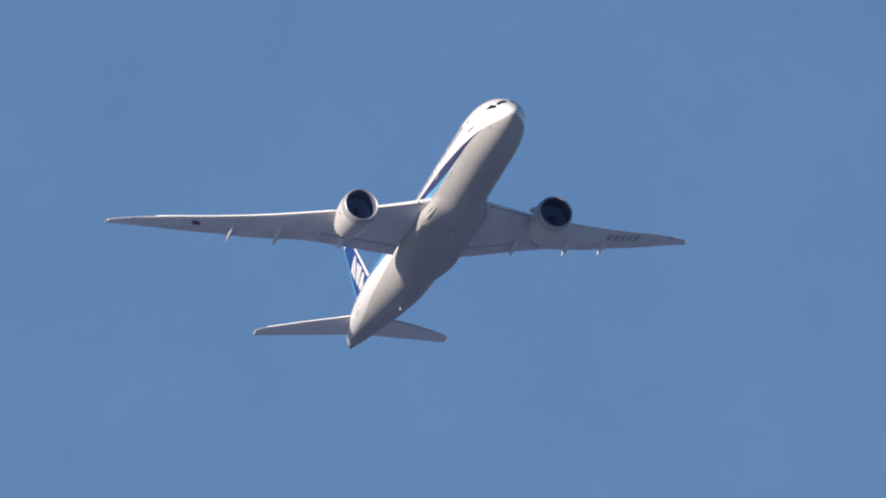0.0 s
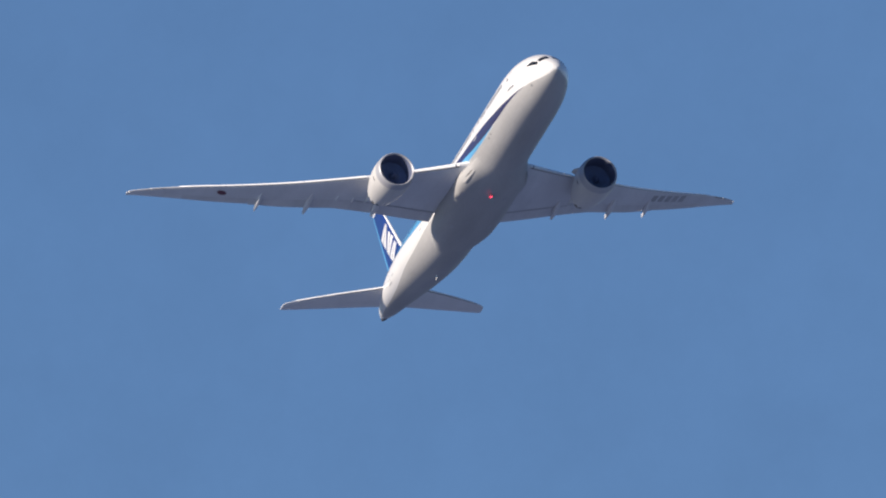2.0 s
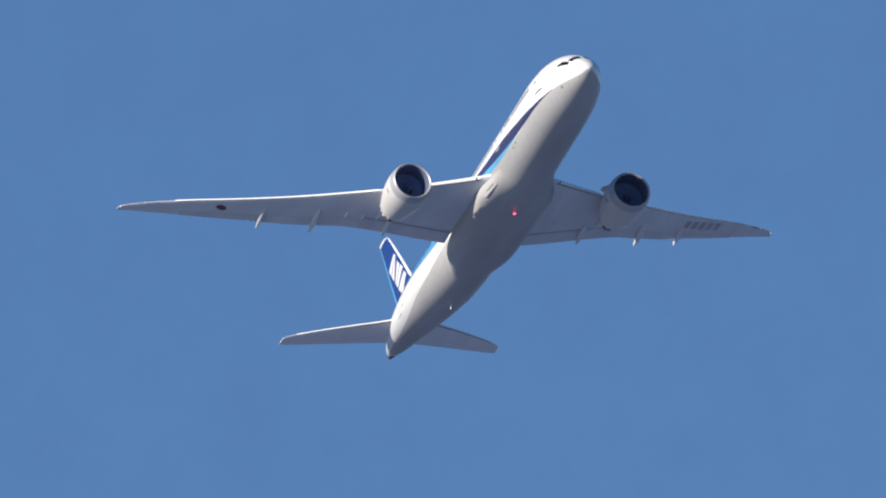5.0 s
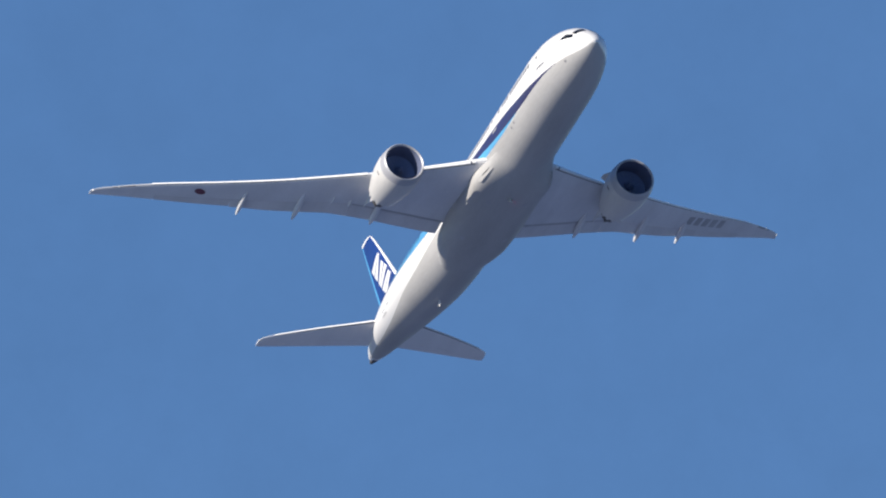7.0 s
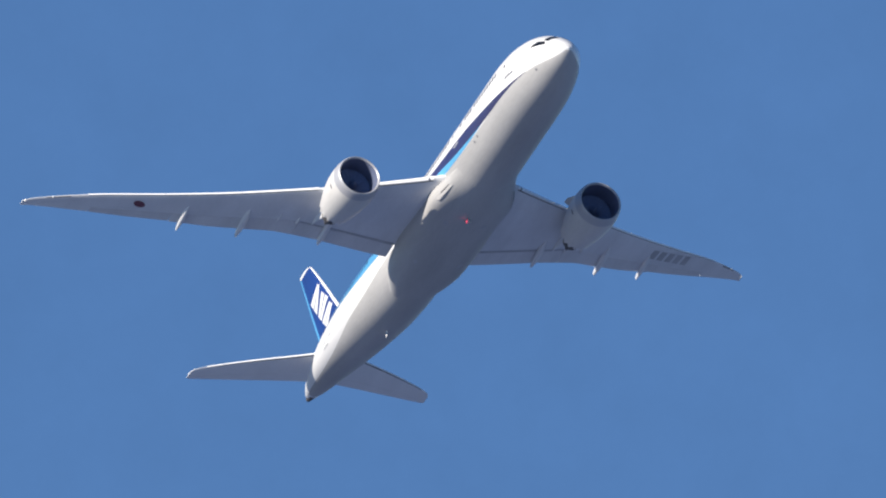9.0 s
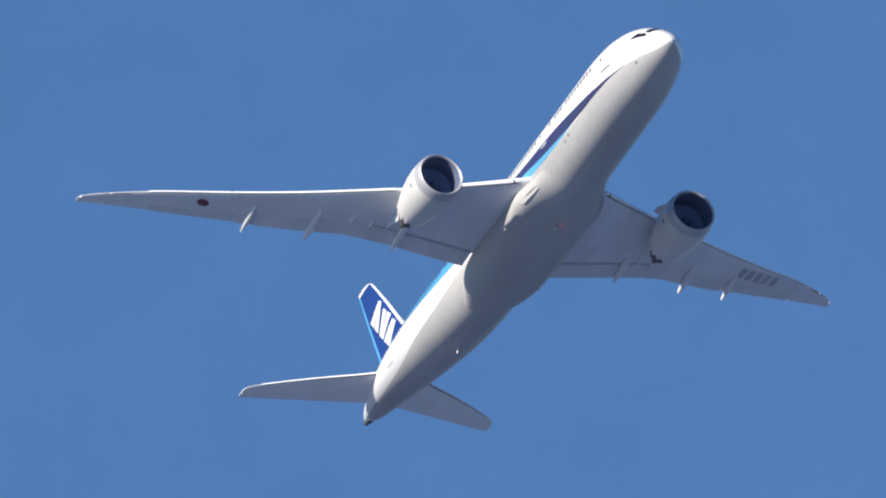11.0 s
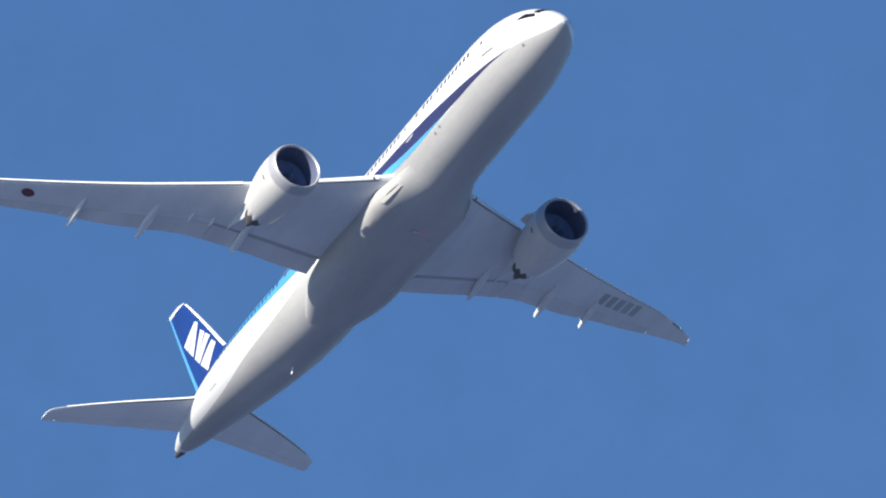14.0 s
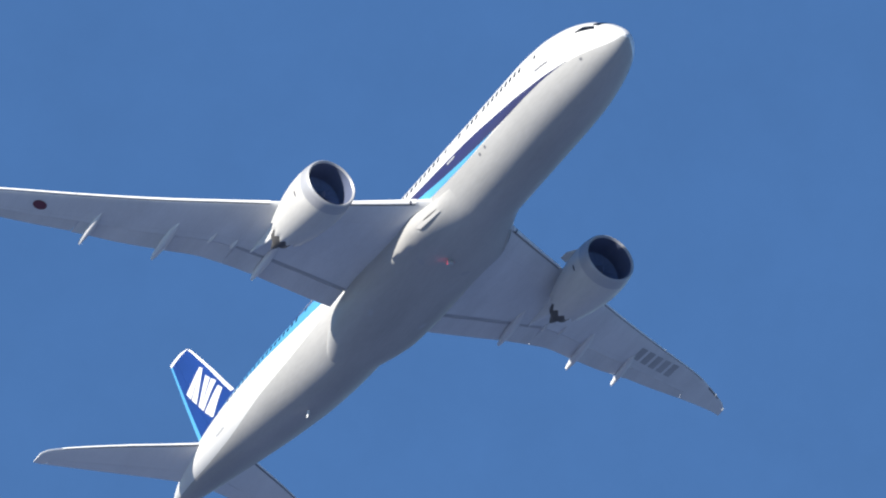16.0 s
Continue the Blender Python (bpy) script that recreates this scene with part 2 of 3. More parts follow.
MARK = shader("dark_grey_marking_paint", (0.19, 0.195, 0.215), 0.45, vary=0.15)
FADED = shader("faded_grey_marking_paint", (0.45, 0.455, 0.47), 0.45, vary=0.12)
BEACON_RED = shader("red_beacon_glass", (1.0, 0.07, 0.15), 0.2, vary=0.02, glow=6.0)
LAMP_DARK = shader("dark_lamp_glass", (0.09, 0.10, 0.14), 0.12, vary=0.05)
LAMP_WHITE = shader("white_lamp_glass", (1.0, 0.96, 0.88), 0.15, vary=0.02, glow=0.25)


# ---- mesh helpers ----
def mesh_of(name, verts, faces, material, smooth=35):
    me = bpy.data.meshes.new(name)
    me.from_pydata(verts, [], faces)
    bm = bmesh.new()
    bm.from_mesh(me)
    bmesh.ops.remove_doubles(bm, verts=bm.verts, dist=0.0004)
    bmesh.ops.recalc_face_normals(bm, faces=bm.faces)
    bm.to_mesh(me)
    bm.free()
    me.materials.append(material)
    if smooth:
        me.shade_smooth()
        me.set_sharp_from_angle(angle=radians(smooth))
    return me


def part(name, data, parent, label=""):
    """Link a mesh as one part under its thing or under another part."""
    ob = new(name, data)
    ob.parent = parent
    return tagged(ob, label)


def loft(rings, closed=True, caps=True):
    """Skin between rings of equally many points."""
    n, verts, faces = len(rings[0]), [p for r in rings for p in r], []
    for i in range(len(rings) - 1):
        for j in range(n if closed else n - 1):
            k = (j + 1) % n
            faces.append((i * n + j, i * n + k, (i + 1) * n + k, (i + 1) * n + j))
    if caps and closed:
        faces.append(tuple(range(n))[::-1])
        faces.append(tuple((len(rings) - 1) * n + j for j in range(n)))
    return verts, faces


def along(table, v):
    """Smooth value at v from a table of (v, value), rising in v."""
    xs = [a for a, _ in table]
    ys = [b for _, b in table]
    if v <= xs[0]:
        return ys[0]
    if v >= xs[-1]:
        return ys[-1]
    i = next(k for k in range(len(xs) - 1) if v <= xs[k + 1])
    d = [(ys[k + 1] - ys[k]) / (xs[k + 1] - xs[k]) for k in range(len(xs) - 1)]

    def slope(k):
        if k == 0 or k == len(xs) - 1:
            return d[min(k, len(d) - 1)]
        return 0 if d[k - 1] * d[k] <= 0 else 2 * d[k - 1] * d[k] / (d[k - 1] + d[k])

    h, s = xs[i + 1] - xs[i], (v - xs[i]) / (xs[i + 1] - xs[i])
    return ((2 * s**3 - 3 * s * s + 1) * ys[i] + (s**3 - 2 * s * s + s) * h * slope(i)
            + (3 * s * s - 2 * s**3) * ys[i + 1] + (s**3 - s * s) * h * slope(i + 1))


def tube(profile, steps=48, centre=(0, 0, 0), wave=None):
    """A body of revolution about x from (x, radius) pairs."""
    rings = []
    for i, (x, r) in enumerate(profile):
        ring = []
        for k in range(steps):
            a = 2 * math.pi * k / steps
            dx = wave(i, k) if wave else 0
            ring.append((centre[0] + x + dx, centre[1] + r * math.sin(a), centre[2] + r * math.cos(a)))
        rings.append(ring)
    return loft(rings, caps=False)


# ---- ground ----
def build_ground():
    m = bpy.data.materials.new("unseen_bounce_ground")
    m.use_nodes = True
    n, l = m.node_tree.nodes, m.node_tree.links
    b = n["Principled BSDF"]
    b.inputs["Roughness"].default_value = 0.9
    co, vor, noi = n.new("ShaderNodeTexCoord"), n.new("ShaderNodeTexVoronoi"), n.new("ShaderNodeTexNoise")
    vor.inputs["Scale"].default_value, noi.inputs["Scale"].default_value, noi.inputs["Detail"].default_value = 0.006, 0.05, 8
    l.new(co.outputs["Object"], vor.inputs["Vector"])
    l.new(co.outputs["Object"], noi.inputs["Vector"])
    mix, ramp = n.new("ShaderNodeMix"), n.new("ShaderNodeValToRGB")
    mix.data_type = "RGBA"
    mix.inputs[0].default_value = 0.4
    # unseen ground: its blue is chosen to cool the bounce light on the undersides
    ramp.color_ramp.elements[0].color, ramp.color_ramp.elements[1].color = (0.037, 0.088, 0.216, 1), (0.080, 0.159, 0.354, 1)
    l.new(noi.outputs["Fac"], ramp.inputs[0])
    hsv = n.new("ShaderNodeHueSaturation")
    hsv.inputs["Saturation"].default_value, hsv.inputs["Value"].default_value = 0.15, 0.18
    l.new(vor.outputs["Color"], hsv.inputs["Color"])
    l.new(ramp.outputs[0], mix.inputs[6])
    l.new(hsv.outputs[0], mix.inputs[7])
    l.new(mix.outputs[2], b.inputs["Base Color"])
    rings = [[(r * math.cos(2 * math.pi * k / 64), r * math.sin(2 * math.pi * k / 64), 0) for k in range(64)]
             for r in (1, 60, 600, 3000, 9000, 20000)]
    v, f = loft(rings, caps=False)
    f.append(tuple(range(64)))
    tagged(new("ground", mesh_of("ground", v, f, m, 0)), "flat unseen ground under the flight path, blue to tint bounce light", "ground", kind="structure")


build_ground()

# ---- airliner: body ----
# x forward from the nose tip, y to port, z up from the body's centre line; metres.
TOP = [(-56.7, 1.32), (-56.2, 1.58), (-55, 1.97), (-52, 2.50), (-48, 2.92), (-44, 3.04), (-40, 3.05), (-9.5, 3.05), (-7, 2.88), (-5, 2.43),
       (-3.5, 1.78), (-2.3, 0.98), (-1.5, 0.32), (-0.95, -0.25), (-0.6, -0.70), (-0.45, -1.14)]
LOW = [(-56.7, 1.02), (-56.2, 1.0), (-55, 0.72), (-52, 0.12), (-48, -0.80), (-44, -1.68), (-40, -2.42), (-36, -2.83), (-32, -2.95), (-9.5, -2.95), (-7, -2.92),
       (-5, -2.8), (-3.5, -2.60), (-2.3, -2.33), (-1.5, -2.04), (-0.95, -1.72), (-0.6, -1.44), (-0.45, -1.16)]
HALF = [(-56.7, 0.19), (-56.2, 0.46), (-55, 0.90), (-52, 1.60), (-48, 2.18), (-44, 2.60), (-40, 2.85), (-36, 2.92), (-9.5, 2.92), (-7, 2.80),
        (-5, 2.5), (-3.5, 2.13), (-2.3, 1.70), (-1.5, 1.26), (-0.95, 0.82), (-0.6, 0.45), (-0.45, 0.02)]


def skin(x, deg, off=0.0):
    """A place on the body's skin: deg from the crown, over starboard; off is how far it stands proud."""
    t, b, w = along(TOP, x), along(LOW, x), along(HALF, x)
    zm, h, a = (t + b) / 2, (t - b) / 2, radians(deg)
    ny, nz = -math.sin(a) / max(w, 0.05), math.cos(a) / max(h, 0.05)
    s = off / math.hypot(ny, nz)
    return (x, -w * math.sin(a) + ny * s, zm + h * math.cos(a) + nz * s)


def patch(name, xs, lo, hi, off, material, rows=6, side=1):
    """A band of paint or glass that follows the skin between two angles."""
    verts, faces = [], []
    for x in xs:
        a, b = lo(x), hi(x)
        for j in range(rows + 1):
            verts.append(skin(x, side * (a + (b - a) * j / rows), off))
    for i in range(len(xs) - 1):
        for j in range(rows):
            k = i * (rows + 1) + j
            faces.append((k, k + 1, k + rows + 2, k + rows + 1))
    return mesh_of(name, verts, faces, material)


def steps(a, b, d):
    n = max(1, round(abs(b - a) / d))
    return [a + (b - a) * i / n for i in range(n + 1)]


def oval_patch(name, x, deg, length, height, off, material, side=1, corner=3.0, lean=0.0, n=16):
    """A rounded plate on the skin."""
    r = along(HALF, x)
    ring = []
    for k in range(n):
        a = 2 * math.pi * k / n
        c, s = math.cos(a), math.sin(a)
        px = math.copysign(abs(c) ** (2 / corner), c) * length / 2
        ph = math.copysign(abs(s) ** (2 / corner), s) * height / 2
        ring.append(skin(x + px + lean * ph, side * (deg - math.degrees(ph / r)), off))
    mid = skin(x, side * deg, off)
    return mesh_of(name, [mid] + ring, [(0, 1 + k, 1 + (k + 1) % n) for k in range(n)], material)


GREY_EDGE = [(-56, 135), (-52, 140), (-48, 134), (-45, 126), (-42, 117.5), (-38, 112), (-33, 106), (-27, 106), (-20, 110), (-15, 113.5), (-9, 114),
             (-5.7, 113), (-3.8, 114.5), (-3.0, 116.5), (-1.7, 124), (-1.1, 131), (-0.55, 138)]
DARK_TOP = [(-50, 32), (-46, 43), (-40, 53), (-34, 63), (-28, 74), (-21, 85), (-15.4, 91.5), (-10.5, 102), (-7.5, 108.5), (-6.1, 110.5), (-4.2, 113)]
DARK_LOW = [(-50, 41), (-46, 50), (-40, 59), (-34, 70), (-28, 83), (-20.4, 98), (-18.5, 102.8), (-15.3, 108.5), (-12.4, 112), (-9, 114), (-4.2, 113.4)]
LIGHT_LOW = [(-50, 60), (-46, 69), (-40, 79), (-34, 88), (-28, 98), (-19.8, 109.5), (-15, 112.5), (-12.4, 112.3)]


# how far down from the crown the cabin windows sit, in degrees
ROW = [(-50, 69.5), (-16, 69.5), (-12, 71), (-9, 73), (-6, 74.5)]


def build_body(plane):
    xs = [-0.45, -0.48, -0.53, -0.62, -0.76] + steps(-0.95, -10, 0.35) + steps(-10.5, -36, 1.5) + steps(-36.8, -56.2, 0.6)
    rings = [[skin(x, 360 * k / 72) for k in range(72)] for x in xs]
    v, f = loft(rings)
    body = part("fuselage", mesh_of("fuselage", v, f, WHITE), plane, "white gloss painted tubular body")
    # belly paint, from one side's edge under the keel to the other
    def edge(x): return along(GREY_EDGE, x)
    bxs = [-0.53, -0.62, -0.76] + steps(-0.95, -10, 0.35) + steps(-10.5, -36, 1.5) + steps(-36.8, -55.6, 0.6)
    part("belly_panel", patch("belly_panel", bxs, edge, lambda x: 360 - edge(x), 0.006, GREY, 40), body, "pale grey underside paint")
    for side in (1, -1):
        part("stripe", patch("stripe", steps(-4.2, -50, 0.6), lambda x: along(DARK_TOP, x), lambda x: along(DARK_LOW, x), 0.011, STRIPE_BLUE_DULL, 6, side),
             body, "deep blue stripe")
        part("stripe", patch("stripe", steps(-12.4, -50, 0.6), lambda x: along(DARK_LOW, x), lambda x: along(LIGHT_LOW, x), 0.014, LIGHT_BLUE, 6, side),
             body, "sky blue stripe")
    # tail cone with its exhaust
    v, f = tube([(0.35, 0.385), (0.0, 0.33), (-0.25, 0.265), (-0.5, 0.20), (-0.62, 0.16), (-0.60, 0.12), (-0.2, 0.10)], 24, (-56.25, 0, 1.29))
    part("tail_cone", mesh_of("tail_cone", v, f, DARK_METAL), plane, "dark heat-stained exhaust cone")
    # cockpit glass: a front pane and a long swept side pane on each side
    for side in (1, -1):
        for corners in ([(-1.78, 47), (-1.55, 7), (-2.30, 6), (-2.25, 44)], [(-1.85, 63), (-2.02, 49.5), (-2.78, 50.5), (-3.35, 68.5)]):
            n, v = 6, []
            for i in range(n + 1):
                for j in range(n + 1):
                    p, q = i / n, j / n
                    w = ((1 - p) * (1 - q), p * (1 - q), p * q, (1 - p) * q)
                    v.append(skin(sum(a * c[0] for a, c in zip(w, corners)), side * sum(a * c[1] for a, c in zip(w, corners)), 0.016))
            f = [(i * (n + 1) + j, i * (n + 1) + j + 1, (i + 1) * (n + 1) + j + 1, (i + 1) * (n + 1) + j) for i in range(n) for j in range(n)]
            part("cockpit_window", mesh_of("cockpit_window", v, f, BLACK_GLASS), body)
    # cabin windows
    for side in (1, -1):
        # blocks of windows (first, how many), parted by galleys and doors
        for first, count in ((-8.48, 9), (-13.85, 3), (-16.0, 1), (-18.65, 28), (-36.5, 18)):
            for k in range(count):
                x = first - 0.555 * k
                part("cabin_window", oval_patch("cabin_window", x, along(ROW, x), 0.27, 0.44, 0.016, BLACK_GLASS, side, 3.2, 0, 12), body)
        for x in (-6.8, -17.7, -35.3, -47.6):
            part("door_seam", oval_patch("door_seam", x, 78, 1.07, 1.9, 0.007, SEAM, side, 7, 0, 24), body, "dark seam round the cabin door")
            part("cabin_door", oval_patch("cabin_door", x, 78, 1.01, 1.84, 0.010, WHITE, side, 7, 0, 24), body)
            part("door_window", oval_patch("door_window", x, along(ROW, x), 0.22, 0.34, 0.016, BLACK_GLASS, side, 3, 0, 12), body)
        # plain bars for unreadable lettering
        part("lettering_bar", oval_patch("lettering_bar", -6.2, 96, 1.3, 0.15, 0.013, MARK, side, 9), body)
        part("lettering_bar", oval_patch("lettering_bar", -46.05, 100.5, 0.75, 0.13, 0.013, SHADE_AND_LETTERING, side, 9), body)
        part("lettering_bar", oval_patch("lettering_bar", -47.6, 111, 1.25, 0.15, 0.013, SHADE_AND_LETTERING, side, 9), body)
        part("lettering_bar", oval_patch("lettering_bar", -17.0, 93.5, 1.0, 0.11, 0.018, SHADE_AND_LETTERING, side, 4), body)
        for x, deg in ((-14.3, 120), (-13.6, 118.4), (-3.2, 124)):
            part("static_vent", oval_patch("static_vent", x, deg, 0.22, 0.22, 0.016, MARK, side, 2), body)
    # masts and aerials under the keel
    for x, h, c in ((-40.5, 0.42, 0.34),):
        z0 = along(LOW, x) + 0.03
        rings = []
        for k, s in ((0, 1.0), (0.5, 0.8), (1.0, 0.55)):
            zc, xc = z0 - h * k, x - 0.25 * k
            rings.append([(xc + s * c * a, 0.05 * s * b, zc) for a, b in ((0.5, 0), (0.2, 0.8), (-0.1, 1), (-0.5, 0), (-0.1, -1), (0.2, -0.8))])
        v, f = loft(rings)
        part("blade_aerial", mesh_of("blade_aerial", v, f, WHITE), body, "white blade aerial")
    # red anti-collision beacon under the keel: a base, and a turning head added for its flashes
    rings = [[(-22.7 + r * math.cos(k * math.pi / 8), r * math.sin(k * math.pi / 8), -3.04 - d) for k in range(16)]
             for r, d in ((0.20, 0.0), (0.20, 0.06), (0.17, 0.09), (0.05, 0.10))]
    v, f = loft(rings)
    part("beacon_base", mesh_of("beacon_base", v, f, GREY), plane, "pale grey round beacon base")
    head = new("beacon_head")
    head.parent = plane
    head.matrix_basis = pose(-22.7, 0, -3.28)
    # made-up tube: hides the steady lens except when turned ahead, like a strobe
    v, f = tube([(0.24, 0.16), (0.24, 0.15), (-0.07, 0.14)], 20)
    v2, f2 = tube([(-0.14, 0.001), (-0.13, 0.14), (0.0, 0.165), (0.24, 0.16)], 20)
    part("flash_shutter", mesh_of("flash_shutter", v + v2, f + [tuple(i + len(v) for i in q) for q in f2], GREY), head, "pale grey turning tube added to shutter the beacon")
    v, f = tube([(-0.068, 0.139), (-0.05, 0.11), (-0.035, 0.015)], 20)
    part("lamp_lens", mesh_of("lamp_lens", v, f, BEACON_RED), head, "red glowing lens")
    return body


FAIR_W = [(-37.5, 0.7), (-36, 1.35), (-34.5, 2.05), (-33, 2.70), (-31.6, 3.06), (-28, 3.26), (-25.5, 3.24), (-23.8, 3.26), (-22, 3.34), (-17.6, 3.38)]
FAIR_LOW = [(-37.5, -2.45), (-36, -2.7), (-34, -2.93), (-31, -3.06), (-25.5, -3.08), (-17.6, -3.08)]
FAIR_TOP = [(-37.5, -2.1), (-36, -1.7), (-34, -1.05), (-31, -0.25), (-27.5, 0.0), (-24, -0.15), (-22, -0.55), (-20, -1.1), (-17.6, -1.5)]


def fair_power(x):
    """How boxy the fairing's section is: flat-bottomed under the wing, round at its rear."""
    return along([(-34.5, 1.0), (-31, 0.84), (-28, 0.76), (-17.6, 0.72)], x)


def fair_point(x, deg, off=0.0, side=1):
    """A place on the fairing: deg from its crown. Its front swells gently out of the body's skin."""
    w, b, t, q, a = along(FAIR_W, x), along(FAIR_LOW, x), along(FAIR_TOP, x), fair_power(x), radians(deg)
    s, c = math.sin(a), math.cos(a)
    y = (w + off) * math.copysign(abs(s) ** q, s)
    z = (t + b) / 2 + ((t - b) / 2 + off) * math.copysign(abs(c) ** q, c)
    u = min(1.0, max(0.0, (-17.6 - x) / 4.6))
    u = u * u * (3 - 2 * u)
    top, low, half = along(TOP, x), along(LOW, x), along(HALF, x)
    at = math.degrees(math.atan2(-y / half, (z - (top + low) / 2) / ((top - low) / 2)))
    _, sy, sz = skin(x, at, off - 0.03)
    return (x, side * (sy + (y - sy) * u), sz + (z - sz) * u)


def build_belly_fairing(plane):
    rings = [[fair_point(x, 9 * k) for k in range(40)] for x in steps(-17.6, -37.5, 0.3)]
    v, f = loft(rings)
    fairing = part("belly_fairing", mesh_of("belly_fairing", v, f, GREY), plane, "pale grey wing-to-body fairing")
    # ram air intake, a dark slit on each side
    for side in (-1, 1):
        for name, x, deg, ln, wd, off, mat, lab in (("air_intake", -20.15, 105.5, 1.15, 1.7, 0.03, DARK_METAL, "dark slit intake"), ("belly_vent", -23.6, 158, 0.5, 5, 0.012, FADED, "grey outflow vent"),
                                                    ("belly_vent", -29.5, 150, 0.6, 4, 0.012, FADED, "grey outflow vent")):
            rings = []
            for q, d in ((1.0, -0.05), (0.95, off * 0.7), (0.7, off), (0.05, off)):
                rings.append([fair_point(x + ln / 2 * q * math.cos(a) - 0.03 * wd * q * math.sin(a), deg + wd * q * math.sin(a), d, side)
                              for a in [k * math.pi / 8 for k in range(16)]])
            v, f = loft(rings)
            part(name, mesh_of(name, v, f, mat), fairing, lab)
    # raised scoop below each intake, proud along its lower edge
    for side in (-1, 1):
        rings = []
        for i in range(7):
            p = i / 6
            x = -19.7 - 1.75 * p
            rise = 0.07 * math.sin(math.pi * min(1.0, 0.15 + 0.6 * p))
            row = [fair_point(x + 0.25 * q, 109 + 11 * q, 0.012 + rise * q, side) for q in (0, 0.25, 0.5, 0.75, 0.95, 1.0)]
            rings.append(row + [fair_point(x + 0.25, 120.5, -0.1, side), fair_point(x, 109, -0.1, side)])
        v, f = loft(rings)
        part("air_scoop", mesh_of("air_scoop", v, f, GREY), fairing, "raised pale grey air scoop")
    # undercarriage door seams, thin dark strips under the keel
    for side in (-1, 1):
        for y, x0, x1 in ((0.12, -27.2, -32.2), (1.9, -27.2, -32.2)):
            v = []
            for x in steps(x0, x1, 0.5):
                for yy in (y, y + 0.03):
                    b, t, w = along(FAIR_LOW, x), along(FAIR_TOP, x), along(FAIR_W, x)
                    k = max(0.0, 1 - (yy / w) ** (2 / fair_power(x))) ** (fair_power(x) / 2)
                    v.append((x, side * yy, (t + b) / 2 - (t - b) / 2 * k - 0.006))
            f = [(2 * i, 2 * i + 1, 2 * i + 3, 2 * i + 2) for i in range(len(v) // 2 - 1)]
            part("gear_door_seam", mesh_of("gear_door_seam", v, f, FADED, 0), fairing)


# ---- airliner: wings and tail surfaces ----
W_LE = [(0, -18.2), (3.35, -20.35), (6.6, -22.3), (13.5, -26.5), (16.5, -28.45), (21.1, -31.45), (25.3, -34.32), (27.3, -35.95), (28.6, -37.15), (29.5, -38.05), (30.05, -38.8)]
W_TE = [(0, -32.0), (3, -31.9), (6.8, -31.65), (9.3, -31.55), (12.1, -31.75), (14.7, -32.65), (17.5, -33.75), (19, -34.25), (22.9, -35.9), (24.3, -36.5), (26.7, -37.6), (29.4, -39.05), (30.05, -39.5)]
W_TC = [(0, 0.135), (3, 0.13), (10, 0.11), (20, 0.10), (30, 0.085)]


def wing_z(y):
    return -1.1 + 0.08 * (y - 3) + 0.00553 * (y - 3) ** 2 if y > 3 else -1.1


def foil(s, tc, camber=0.018):
    """Upper and lower height at chord fraction s, in chords."""
    t = 5 * tc * (0.2969 * math.sqrt(s) - 0.126 * s - 0.3516 * s * s + 0.2843 * s**3 - 0.1030 * s**4)
    c = camber * math.sin(math.pi * s**1.4)
    low = 5 * tc * (0.17 * math.sqrt(s) + 0.0009 * s - 0.3516 * s * s + 0.2843 * s**3 - 0.1030 * s**4)
    return c + t, c - low


def wing_section(y, side, s0, s1, le, te, tc, zfun, off=0.0, n=12, droop=0.0, camber=0.018):
    """Closed ring of an aerofoil cut between two chord fractions."""
    xl, xt, z, t = along(le, y), along(te, y), zfun(y), along(tc, y)
    chord = xl - xt
    ss = [s0 + (s1 - s0) * (1 - math.cos(math.pi * k / n)) / 2 for k in range(n + 1)]
    up = [(s, foil(s, t, camber)[0] * chord + off) for s in ss]
    dn = [(s, foil(s, t, camber)[1] * chord - off) for s in ss]
    ring = up + dn[::-1]
    tan = math.tan(radians(droop))
    return [(xl - s * chord + (off if s < 0.02 else 0), side * y, z + h - (s - s0) * chord * tan) for s, h in ring]


def surface(name, ys, side, cut0, cut1, material, le, te, tc, zfun, off=0.0, droop=0.0, n=12, camber=0.018):
    rings = [wing_section(y, side, cut0(y), cut1(y), le, te, tc, zfun, off, n, droop, camber) for y in ys]
    v, f = loft(rings)
    return mesh_of(name, v, f, material)


def lower_z(y, x, le=W_LE, te=W_TE, tc=W_TC):
    xl, xt = along(le, y), along(te, y)
    s = min(1, max(0, (xl - x) / (xl - xt)))
    return wing_z(y) + foil(s, along(tc, y))[1] * (xl - xt)


def under_wing(name, ring, side, off, material):
    """A painted marking that follows the wing's lower skin; ring of (x, y)."""
    cx, cy = sum(x for x, _ in ring) / len(ring), sum(y for _, y in ring) / len(ring)
    rings = []
    for q in (1.0, 0.75, 0.5, 0.25, 0.02):
        flat = [(cx + (x - cx) * q, cy + (y - cy) * q) for x, y in ring]
        rings.append([(x, side * y, lower_z(y, x) - off) for x, y in flat])
    v, f = loft(rings, caps=False)
    return mesh_of(name, v, f, material)


